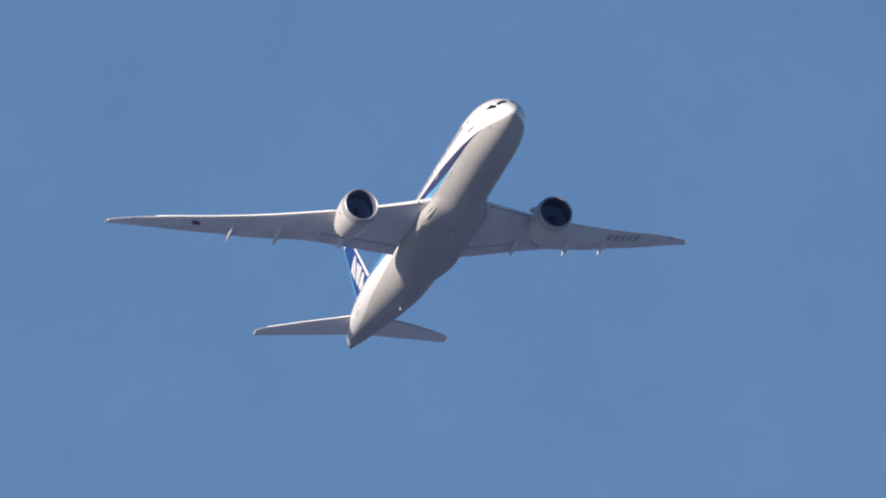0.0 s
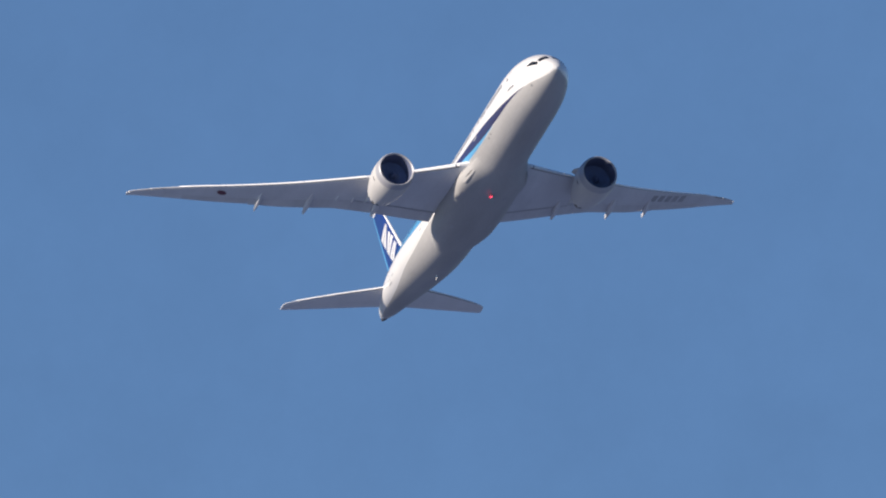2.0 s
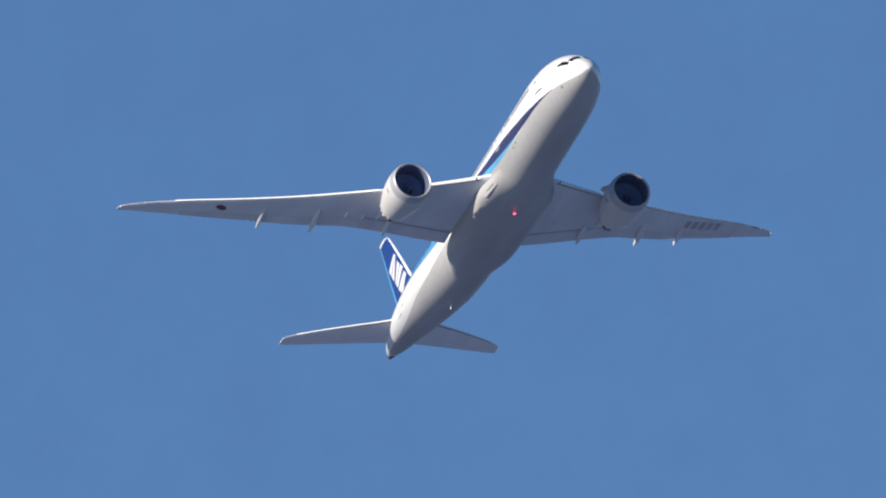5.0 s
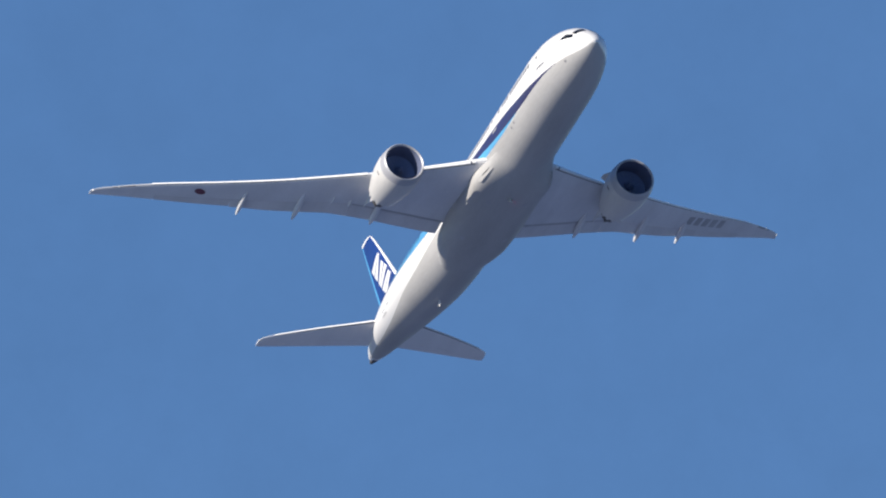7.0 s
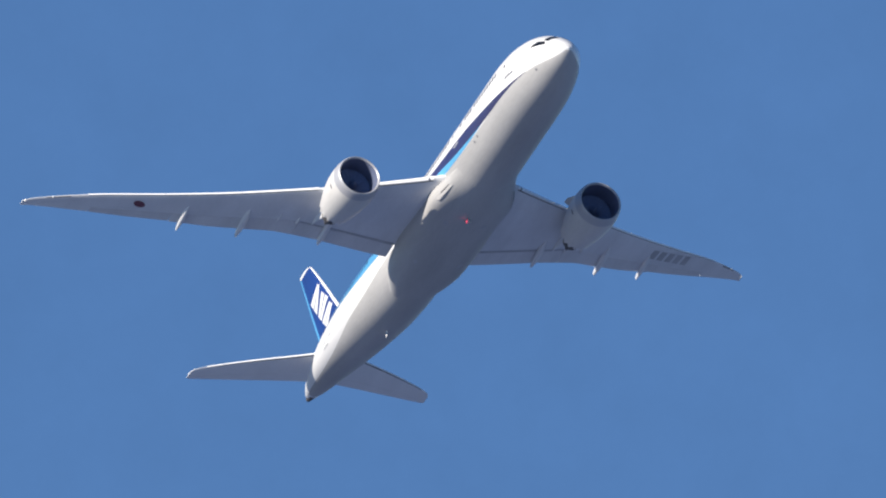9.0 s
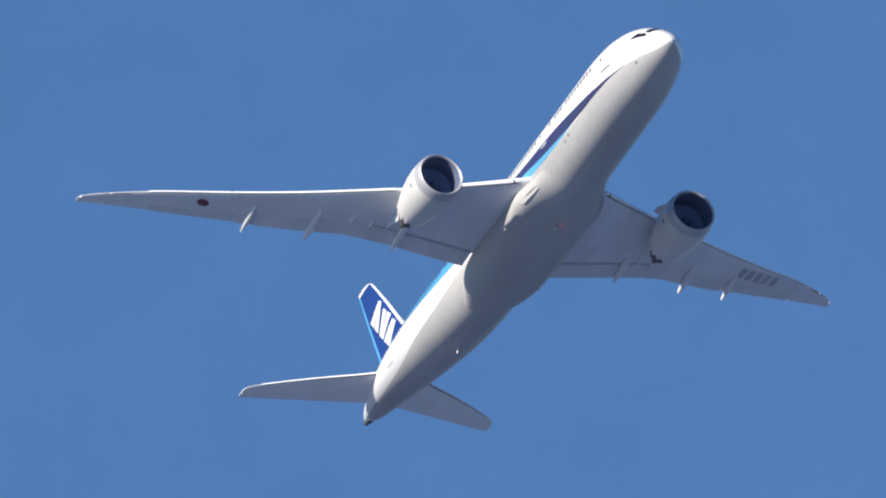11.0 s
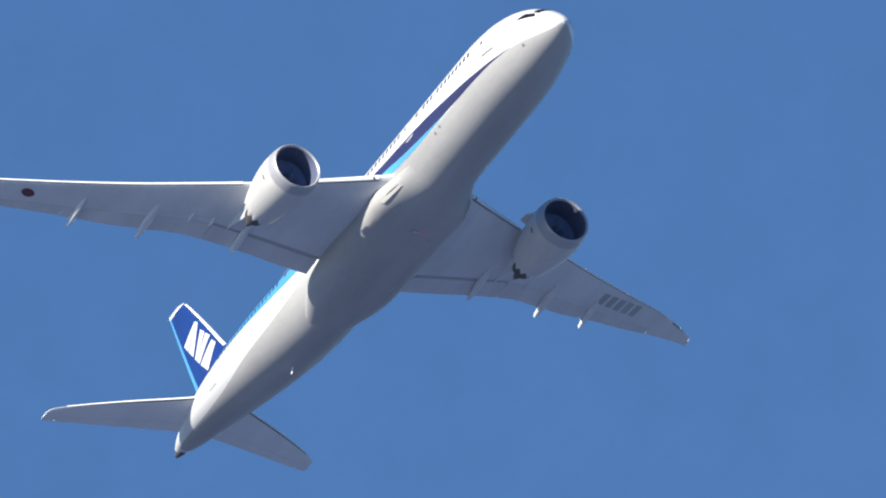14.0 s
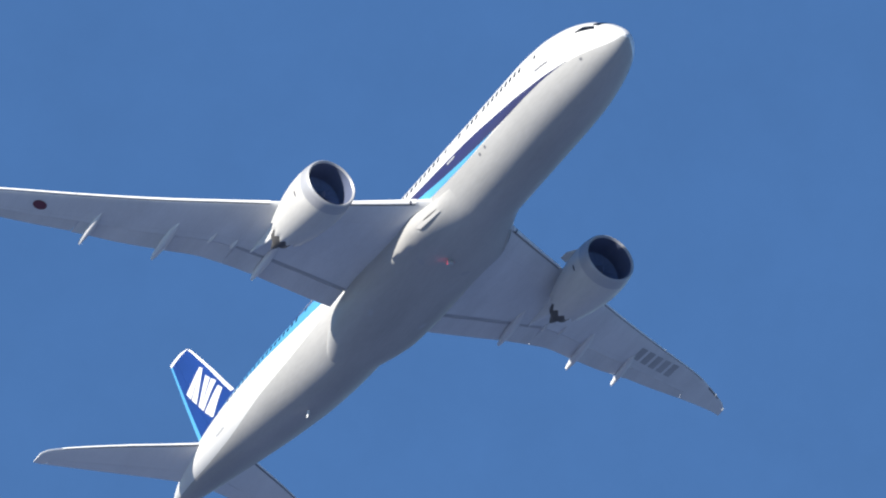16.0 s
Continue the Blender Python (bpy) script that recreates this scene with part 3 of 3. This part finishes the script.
def under_strip(name, ys, side, s0, s1, material, le, te, tc, zfun, camber):
    """A narrow strip on the lower skin between two chord fractions."""
    v, f, n = [], [], 3
    for y in ys:
        xl, c, t = along(le, y), along(le, y) - along(te, y), along(tc, y)
        for k in range(n + 1):
            s = s0 + (s1 - s0) * k / n
            v.append((xl - s * c, side * y, zfun(y) + foil(s, t, camber)[1] * c - 0.014))
    m = n + 1
    f = [(i * m + k, i * m + k + 1, (i + 1) * m + k + 1, (i + 1) * m + k) for i in range(len(ys) - 1) for k in range(n)]
    return mesh_of(name, v, f, material)


def hinge(y):
    if y > 25.55:
        return 1.0
    return along([(3, 0.855), (9, 0.79), (12, 0.735), (20, 0.72), (25.6, 0.74)], y)


def build_wing(plane, side):
    ys = steps(1.2, 9, 0.65) + steps(9.5, 25.5, 0.8) + [25.56] + steps(26, 29, 0.35) + [29.3, 29.6, 29.8, 29.95, 30.05]
    wing = part("wing", surface("wing", ys, side, lambda y: 0.0, hinge, WING_GREY, W_LE, W_TE, W_TC, wing_z, n=16), plane,
                "grey swept wing flexed upward to a raked tip")
    zero = lambda y: 0.0
    for a, b in ((3.5, 8.6), (11.2, 16.2), (16.25, 21.2), (21.25, 26.2)):
        part("slat", surface("slat", steps(a, b, 0.7), side, zero, lambda y: 0.009, EDGE_GLINT, W_LE, W_TE, W_TC, wing_z, 0.028), wing,
             "leading edge with sun glint in its near-white colour")
    for name, a, b, s0, s1, mat, lab in (("slat_gap", 3.5, 8.6, 0.010, 0.020, GAP, "grey gap behind the slat"), ("slat_gap", 11.2, 26.2, 0.010, 0.022, GAP, "grey gap behind the slat"),
                                         ("tip_lens", 27.2, 28.7, 0.03, 0.09, SEAM, "dark glass cover of the tip lamp")):
        part(name, under_strip(name, steps(a, b, 0.5), side, s0, s1, mat, W_LE, W_TE, W_TC, wing_z, 0.018), wing, lab)
    for name, a, b, d in (("flap", 3.2, 9.05, 4), ("flaperon", 9.08, 11.05, 4), ("flap", 11.08, 19.95, 4), ("aileron", 19.98, 25.5, 0.5)):
        part(name, surface(name, steps(a, b, 0.7), side, lambda y: hinge(y) + 0.006, lambda y: 1.0, FLAP_GREY, W_LE, W_TE, W_TC, wing_z, 0, d), wing,
             "grey trailing edge panel")
    # the shade ahead of the flaps, painted as a darker line along their hinge
    for a, b, wide in ((3.2, 9.0, 0.26), (9.1, 11.0, 0.18)):
        v, ys = [], steps(a, b, 0.6)
        for y in ys:
            c = along(W_LE, y) - along(W_TE, y)
            for k in range(3):
                x = along(W_LE, y) - hinge(y) * c + wide * (1 - k / 2) + 0.02
                v.append((x, side * y, lower_z(y, x) - 0.014))
        f = [(3 * i + k, 3 * i + k + 1, 3 * i + k + 4, 3 * i + k + 3) for i in range(len(ys) - 1) for k in range(2)]
        part("hinge_shade_strip", mesh_of("hinge_shade_strip", v, f, SHADE_AND_LETTERING), wing, "grey strip of painted shade along the flap hinge")
    # canoe fairings of the flap tracks
    for y, x0, x1, deep, wide in ((8.9, -28.2, -31.75, 0.40, 0.27), (14.95, -29.9, -33.5, 0.42, 0.26), (19.2, -31.9, -35.0, 0.35, 0.21)):
        rings = []
        for k in range(15):
            u = k / 14
            x = x0 + (x1 - x0) * u
            s = max(0.03, math.sin(math.pi * min(1, u * 0.93 + 0.02)) ** 0.6 * (1 if u < 0.5 else 1 - 0.25 * (u - 0.5)))
            top = lower_z(y, max(x, along(W_TE, y) + 0.1)) + 0.10
            drop = deep * s + 0.12 * u * u
            ring = []
            for j in range(14):
                a = 2 * math.pi * j / 14
                ring.append((x, side * (y + wide * s * math.sin(a)), top - drop * 0.5 + (drop * 0.5 + 0.02) * math.cos(a) - 0.28 * u * u))
            rings.append(ring)
        v, f = loft(rings)
        part("flap_fairing", mesh_of("flap_fairing", v, f, FAIRING_GREY), wing, "light grey canoe-shaped flap fairing")
    for y, x0, x1 in ((12.6, -29.3, -30.6), (11.2, -29.2, -30.4)):
        rings = []
        for k in range(9):
            u = k / 8
            x, s = x0 + (x1 - x0) * u, max(0.05, math.sin(math.pi * u)) ** 0.7
            z = lower_z(y, x)
            rings.append([(x, side * (y + 0.10 * s * math.sin(a)), z + 0.02 + 0.20 * s * math.cos(a)) for a in [math.pi * j / 5 for j in range(10)]])
        v, f = loft(rings)
        part("hinge_fairing", mesh_of("hinge_fairing", v, f, FAIRING_GREY), wing, "small grey hinge fairing")
    # lower skin: access panel seams and the marking of each wing
    for y0, y1, s in ((4.0, 8.4, 0.18), (4.2, 24.5, 0.62)):
        ring = []
        for y in steps(y0, y1, 1.2):
            c = along(W_LE, y) - along(W_TE, y)
            ring.append((along(W_LE, y) - c * s, y))
        v, f = [], []
        for x, y in ring:
            v += [(x, side * y, lower_z(y, x) - 0.006), (x - 0.03, side * y, lower_z(y, x - 0.03) - 0.006)]
        f = [(2 * k, 2 * k + 1, 2 * k + 3, 2 * k + 2) for k in range(len(ring) - 1)]
        part("panel_seam", mesh_of("panel_seam", v, f, FLAP_GREY, 0), wing)
    if side < 0:
        ring = [(-33.76 + 0.43 * math.cos(a), 22.57 + 0.43 * math.sin(a)) for a in [k * math.pi / 12 for k in range(24)]]
        part("roundel", under_wing("roundel", ring, side, 0.02, RED), wing, "plain red painted disc")
    else:
        # unreadable marking: five plain bars along the wing
        for k in range(5):
            y, x = 19.3 + 0.86 * k, -31.75 - 0.46 * k
            ring = [(x + 0.62 + 0.0, y), (x - 0.62, y - 0.10), (x - 0.62 - 0.30, y + 0.50), (x + 0.62 - 0.30, y + 0.60)]
            part("marking_bar", under_wing("marking_bar", ring, side, 0.015, FADED), wing, "dark grey painted bar")
    # lamps: landing light in the root, navigation light near the tip
    for y, r, dx, mat in ((3.75, 0.16, 0.02, LAMP_DARK), (28.3, 0.05, 0.02, LAMP_WHITE), (29.9, 0.07, 0.0, LAMP_WHITE)):
        x, z = along(W_LE, y) + dx, wing_z(y)
        rings = [[(x - d, side * (y + q * r * math.cos(a)), z + q * r * math.sin(a)) for a in [k * math.pi / 6 for k in range(12)]]
                 for d, q in ((0.0, 0.15), (0.02, 0.6), (0.08, 0.95), (0.2, 1.0))]
        v, f = loft(rings)
        part("wing_lamp", mesh_of("wing_lamp", v, f, mat), wing, "glass lamp lens")


S_LE = [(0, -48.9), (1.6, -50.2), (5.9, -52.95), (9.0, -55.1), (9.6, -55.6), (9.85, -55.9), (9.95, -56.2)]
S_TE = [(0, -54.0), (1.5, -54.4), (5.5, -55.75), (9.0, -56.95), (9.6, -57.15), (9.95, -57.2)]
S_TC = [(0, 0.10), (10, 0.09)]


def stab_z(y):
    return 1.3 + 0.12 * (y - 1)


def build_stabilizer(plane, side):
    cut = lambda y: 0.70 if y < 9.2 else 1.0
    stab = part("horizontal_stabilizer", surface("horizontal_stabilizer", steps(0.3, 9.15, 0.6) + [9.22, 9.5, 9.75, 9.9, 9.95], side, lambda y: 0.0, cut,
                STAB_GREY, S_LE, S_TE, S_TC, stab_z, camber=0), plane, "grey swept tailplane")
    part("elevator", surface("elevator", steps(0.9, 9.15, 0.7), side, lambda y: 0.706, lambda y: 1.0, STAB_GREY, S_LE, S_TE, S_TC, stab_z, camber=0), stab)
    part("leading_edge", surface("leading_edge", steps(1.6, 9.0, 0.7), side, lambda y: 0.0, lambda y: 0.014, EDGE_GLINT, S_LE, S_TE, S_TC, stab_z, 0.026, camber=0),
         stab, "leading edge with sun glint in its near-white colour")
    part("edge_seam", under_strip("edge_seam", steps(1.6, 9.0, 0.7), side, 0.016, 0.044, SEAM, S_LE, S_TE, S_TC, stab_z, 0), stab, "grey seam behind the leading edge")


F_LE = [(1.5, -46.2), (2.9, -47.0), (5.07, -48.65), (8.08, -50.75), (10.6, -52.6), (11.2, -53.08), (11.45, -53.4), (11.55, -53.9)]
F_TE = [(1.5, -52.4), (2.6, -52.75), (4.04, -53.2), (7.7, -54.35), (11.55, -55.48)]
F_TC = [(1, 0.10), (11.55, 0.09)]


def fin_x(z, s):
    return along(F_LE, z) + (along(F_TE, z) - along(F_LE, z)) * s


def fin_plate(name, corners, off, material, side):
    """Paint on the fin's flank; corners as (height, chord fraction)."""
    v, n = [], 6
    (z0, a0), (z1, a1), (z2, a2), (z3, a3) = corners
    for i in range(n + 1):
        for j in range(n + 1):
            p, q = i / n, j / n
            z = (z0 * (1 - p) + z1 * p) * (1 - q) + (z3 * (1 - p) + z2 * p) * q
            s = (a0 * (1 - p) + a1 * p) * (1 - q) + (a3 * (1 - p) + a2 * p) * q
            c = along(F_LE, z) - along(F_TE, z)
            t = foil(max(s, 0.001), along(F_TC, z), 0)[0] * c + off
            v.append((fin_x(z, s), side * t, z))
    f = [(i * (n + 1) + j, i * (n + 1) + j + 1, (i + 1) * (n + 1) + j + 1, (i + 1) * (n + 1) + j) for i in range(n) for j in range(n)]
    return mesh_of(name, v, f, material)


def build_fin(plane):
    def ring(z, s0, s1, off=0.0, n=12):
        c, t = along(F_LE, z) - along(F_TE, z), along(F_TC, z)
        ss = [s0 + (s1 - s0) * (1 - math.cos(math.pi * k / n)) / 2 for k in range(n + 1)]
        pts = [(s, foil(s, t, 0)[0] * c + off) for s in ss]
        return [(fin_x(z, s) + (off if s < 0.02 else 0), h, z) for s, h in pts] + [(fin_x(z, s) + (off if s < 0.02 else 0), -h, z) for s, h in pts[::-1]]
    zs = steps(1.6, 10.6, 0.6) + [10.85, 11.05, 11.25, 11.4, 11.5, 11.55]
    v, f = loft([ring(z, 0.0, 0.70) for z in zs])
    fin = part("vertical_fin", mesh_of("vertical_fin", v, f, FIN_BLUE_LIT), plane, "deep blue tail fin with white leading edge")
    v, f = loft([ring(z, 0.705, 1.0) for z in steps(3.0, 11.5, 0.6)])
    part("rudder", mesh_of("rudder", v, f, FIN_BLUE_LIT), fin, "deep blue rudder with sky blue rear edge")
    v, f = loft([ring(z, 0.0, 0.05, 0.012) for z in steps(4.9, 11.2, 0.5)])
    part("leading_edge", mesh_of("leading_edge", v, f, WHITE), fin, "white leading edge")
    v, f = loft([ring(z, 0.0, 0.995, 0.010) for z in (11.30, 11.40, 11.50, 11.57)])
    part("tip_cap", mesh_of("tip_cap", v, f, WHITE), fin, "white tip cap")
    v, f = loft([ring(z, 0.93, 1.0, 0.012) for z in steps(3.0, 11.3, 0.5)])
    part("trim_band", mesh_of("trim_band", v, f, LIGHT_BLUE), fin, "sky blue band")
    # the emblem: plain white slanted bars in three pairs a side
    for side in (1, -1):
        for corners in ([(9.0, 0.16), (8.7, 0.13), (6.65, 0.72), (8.2, 0.84)], [(7.95, 0.19), (6.75, 0.10), (5.6, 0.65), (6.35, 0.70)],
                        [(6.25, 0.13), (5.75, 0.10), (4.35, 0.56), (5.4, 0.64)]):
            (z0, a0), (z1, a1), (z2, a2), (z3, a3) = corners
            for p, q, u, w in ((0.0, 0.44, 0.0, 0.46), (0.56, 1.0, 0.54, 1.0)):
                bar = [(z0 + (z1 - z0) * p, a0 + (a1 - a0) * p), (z0 + (z1 - z0) * q, a0 + (a1 - a0) * q),
                       (z3 + (z2 - z3) * w, a3 + (a2 - a3) * w), (z3 + (z2 - z3) * u, a3 + (a2 - a3) * u)]
                part("emblem_bar", fin_plate("emblem_bar", bar, 0.012, WHITE, side), fin, "plain white painted bar")


# ---- airliner: engines ----
ENG = (-19.85, 10.02, -1.95)


def build_engine(plane, side):
    ex, ey, ez = ENG[0], side * ENG[1], ENG[2]
    engine = new("engine")
    engine.parent = plane
    engine.location = (ex, ey, ez)
    tilt = radians(1.5)
    engine.rotation_euler = (0, tilt, 0)
    tagged(engine, "large off-white turbofan engine under the wing")
    outer = [(-0.78, 1.826), (-0.9, 1.842), (-1.6, 1.865), (-2.4, 1.83), (-3.2, 1.73), (-4.0, 1.58), (-4.7, 1.42), (-5.2, 1.31), (-5.5, 1.245)]
    inner = [(-5.48, 1.215), (-5.1, 1.26), (-4.4, 1.36), (-3.6, 1.40)]

    def chevron(i, k):
        edge = {7: 0.25, 8: 1.0, 9: 1.0, 10: 0.25}.get(i, 0)
        return edge * 0.34 * abs((k % 6) / 3 - 1)
    v, f = tube(outer + inner, 96, wave=chevron)
    part("nacelle", mesh_of("nacelle", v, f, NACELLE), engine, "off-white cowling with serrated rear edge")
    v, f = tube([(-0.13, 1.535), (-0.08, 1.565), (-0.02, 1.605), (0.0, 1.635), (-0.04, 1.69), (-0.18, 1.74), (-0.43, 1.785), (-0.80, 1.838)], 72)
    part("inlet_lip", mesh_of("inlet_lip", v, f, LIP_METAL), engine, "dull grey metal inlet lip")
    v, f = tube([(-0.12, 1.538), (-0.39, 1.505), (-1.2, 1.48), (-1.75, 1.46), (-1.8, 1.46)], 72)
    part("inlet_duct", mesh_of("inlet_duct", v, f, INLET_SHADE_BLUE), engine, "duct lining coloured with inlet shade and haze")
    # disc added among the blades to cover the dark gaps between them
    part("fan_disc", mesh_of("fan", *tube([(-1.63, 1.465), (-1.65, 0.02)], 48), FAN_HAZE_BLUE), engine, "disc among the blades, coloured with inlet shade and haze")
    # one twisted blade, repeated round the hub
    rings = []
    for k in range(6):
        r, tw = 0.32 + k * 0.22, radians(40 + 7 * k)
        c = 0.25 + 0.015 * k
        rings.append([(-1.72 + c * a * math.cos(tw) - 0.02 * b, c * a * math.sin(tw) + 0.02 * b, r) for a, b in ((1, 0), (0, 1), (-1, 0), (0, -1))])
    v, f = loft(rings)
    blade = mesh_of("fan_blade", v, f, FAN_HAZE_BLUE)
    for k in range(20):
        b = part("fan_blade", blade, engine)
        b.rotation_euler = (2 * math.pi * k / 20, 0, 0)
    v, f = tube([(-0.95, 0.01), (-1.02, 0.10), (-1.25, 0.24), (-1.55, 0.34), (-1.75, 0.38)], 32)
    part("spinner", mesh_of("spinner", v, f, INLET_SHADE_BLUE), engine, "spinner cone coloured with inlet shade and haze")
    v, f = tube([(-3.6, 1.05), (-4.6, 1.02), (-5.6, 0.86), (-6.5, 0.66), (-6.52, 0.62), (-5.8, 0.6)], 48)
    part("core_cowl", mesh_of("core_cowl", v, f, DARK_METAL), engine, "dark core cowl and nozzle")
    v, f = tube([(-5.8, 0.52), (-6.5, 0.44), (-7.2, 0.22), (-7.6, 0.03)], 32)
    part("exhaust_plug", mesh_of("exhaust_plug", v, f, DARK_METAL), engine, "dark conical exhaust plug")
    # pylon from the cowling's crown back under the wing
    rings = []
    for x, zb, zt, w in ((-1.9, 1.78, 1.84, 0.05), (-2.8, 1.70, 2.10, 0.20), (-4.0, 1.45, 2.18, 0.27), (-5.4, 0.80, 2.05, 0.27), (-6.6, 0.62, 1.85, 0.24),
                         (-7.8, 0.85, 1.75, 0.18), (-9.2, 1.35, 1.70, 0.10), (-10.0, 1.58, 1.70, 0.03)):
        zm, h = (zb + zt) / 2, (zt - zb) / 2
        rings.append([(x, w * math.copysign(abs(math.sin(a)) ** 0.6, math.sin(a)), zm + h * math.copysign(abs(math.cos(a)) ** 0.6, math.cos(a)))
                      for a in [2 * math.pi * k / 20 for k in range(20)]])
    v, f = loft(rings)
    v = [(x * math.cos(tilt) - z * math.sin(tilt), y, x * math.sin(tilt) + z * math.cos(tilt)) for x, y, z in v]
    part("pylon", mesh_of("pylon", v, f, FAIRING_GREY), engine, "light grey pylon")
    # strake on the inboard shoulder
    a = radians(52)
    oy, oz = -side * math.sin(a), math.cos(a)
    rings = [[(x, oy * (1.80 + h) + dy, oz * (1.80 + h)) for x, h, dy in ((-1.3 - 0.9 * q, 0.42 * q, 0.02), (-2.9, 0.42 * q + 0.03, 0.02), (-2.9, 0.42 * q + 0.03, -0.02), (-1.3 - 0.9 * q, 0.42 * q, -0.02))]
             for q in (0, 0.5, 1)]
    v, f = loft(rings)
    part("strake", mesh_of("strake", v, f, NACELLE), engine)
    # latch bumps and vent covers on the cowling
    for ang, x, r, sx, sz in ((-side * 100, -1.5, 1.855, 0.09, 0.28), (side * 100, -1.5, 1.855, 0.09, 0.28)):
        t = radians(ang)
        rings = []
        for d, q in ((-0.03, 1.0), (0.03, 0.8)):
            rings.append([(x + sx * q * math.cos(p), (r + d) * math.sin(t + sz * q * math.sin(p) / r), (r + d) * math.cos(t + sz * q * math.sin(p) / r))
                          for p in [k * math.pi / 6 for k in range(12)]])
        v, f = loft(rings)
        part("vent_cover", mesh_of("vent_cover", v, f, SEAM), engine, "small dark vent cover")


def build_airliner():
    plane = new("airliner")
    tagged(plane, "white twin-engine jet airliner with blue stripes, climbing in flight", "airplane")
    build_body(plane)
    build_belly_fairing(plane)
    for side in (-1, 1):
        build_wing(plane, side)
        build_stabilizer(plane, side)
        build_engine(plane, side)
    build_fin(plane)
    return plane


airliner = build_airliner()
beacon_head = next(o for o in airliner.children if o.name == "beacon_head")


# ---- what moves ----
def motions():
    """The airliner climbs past, nose up, on a nearly straight line."""
    walk(airliner, FLIGHT_ROWS)
    # the beacon's added head turns once in 1.42 s, in place of a strobe, and points ahead to starboard at 2.1 s
    times = [16.0 * k / 72 for k in range(73)]
    walk(beacon_head, [(t, pose(-22.7, 0, -3.28, 0, 0, -23 + 360 * (t - 2.1) / 1.422)) for t in times])


motions()
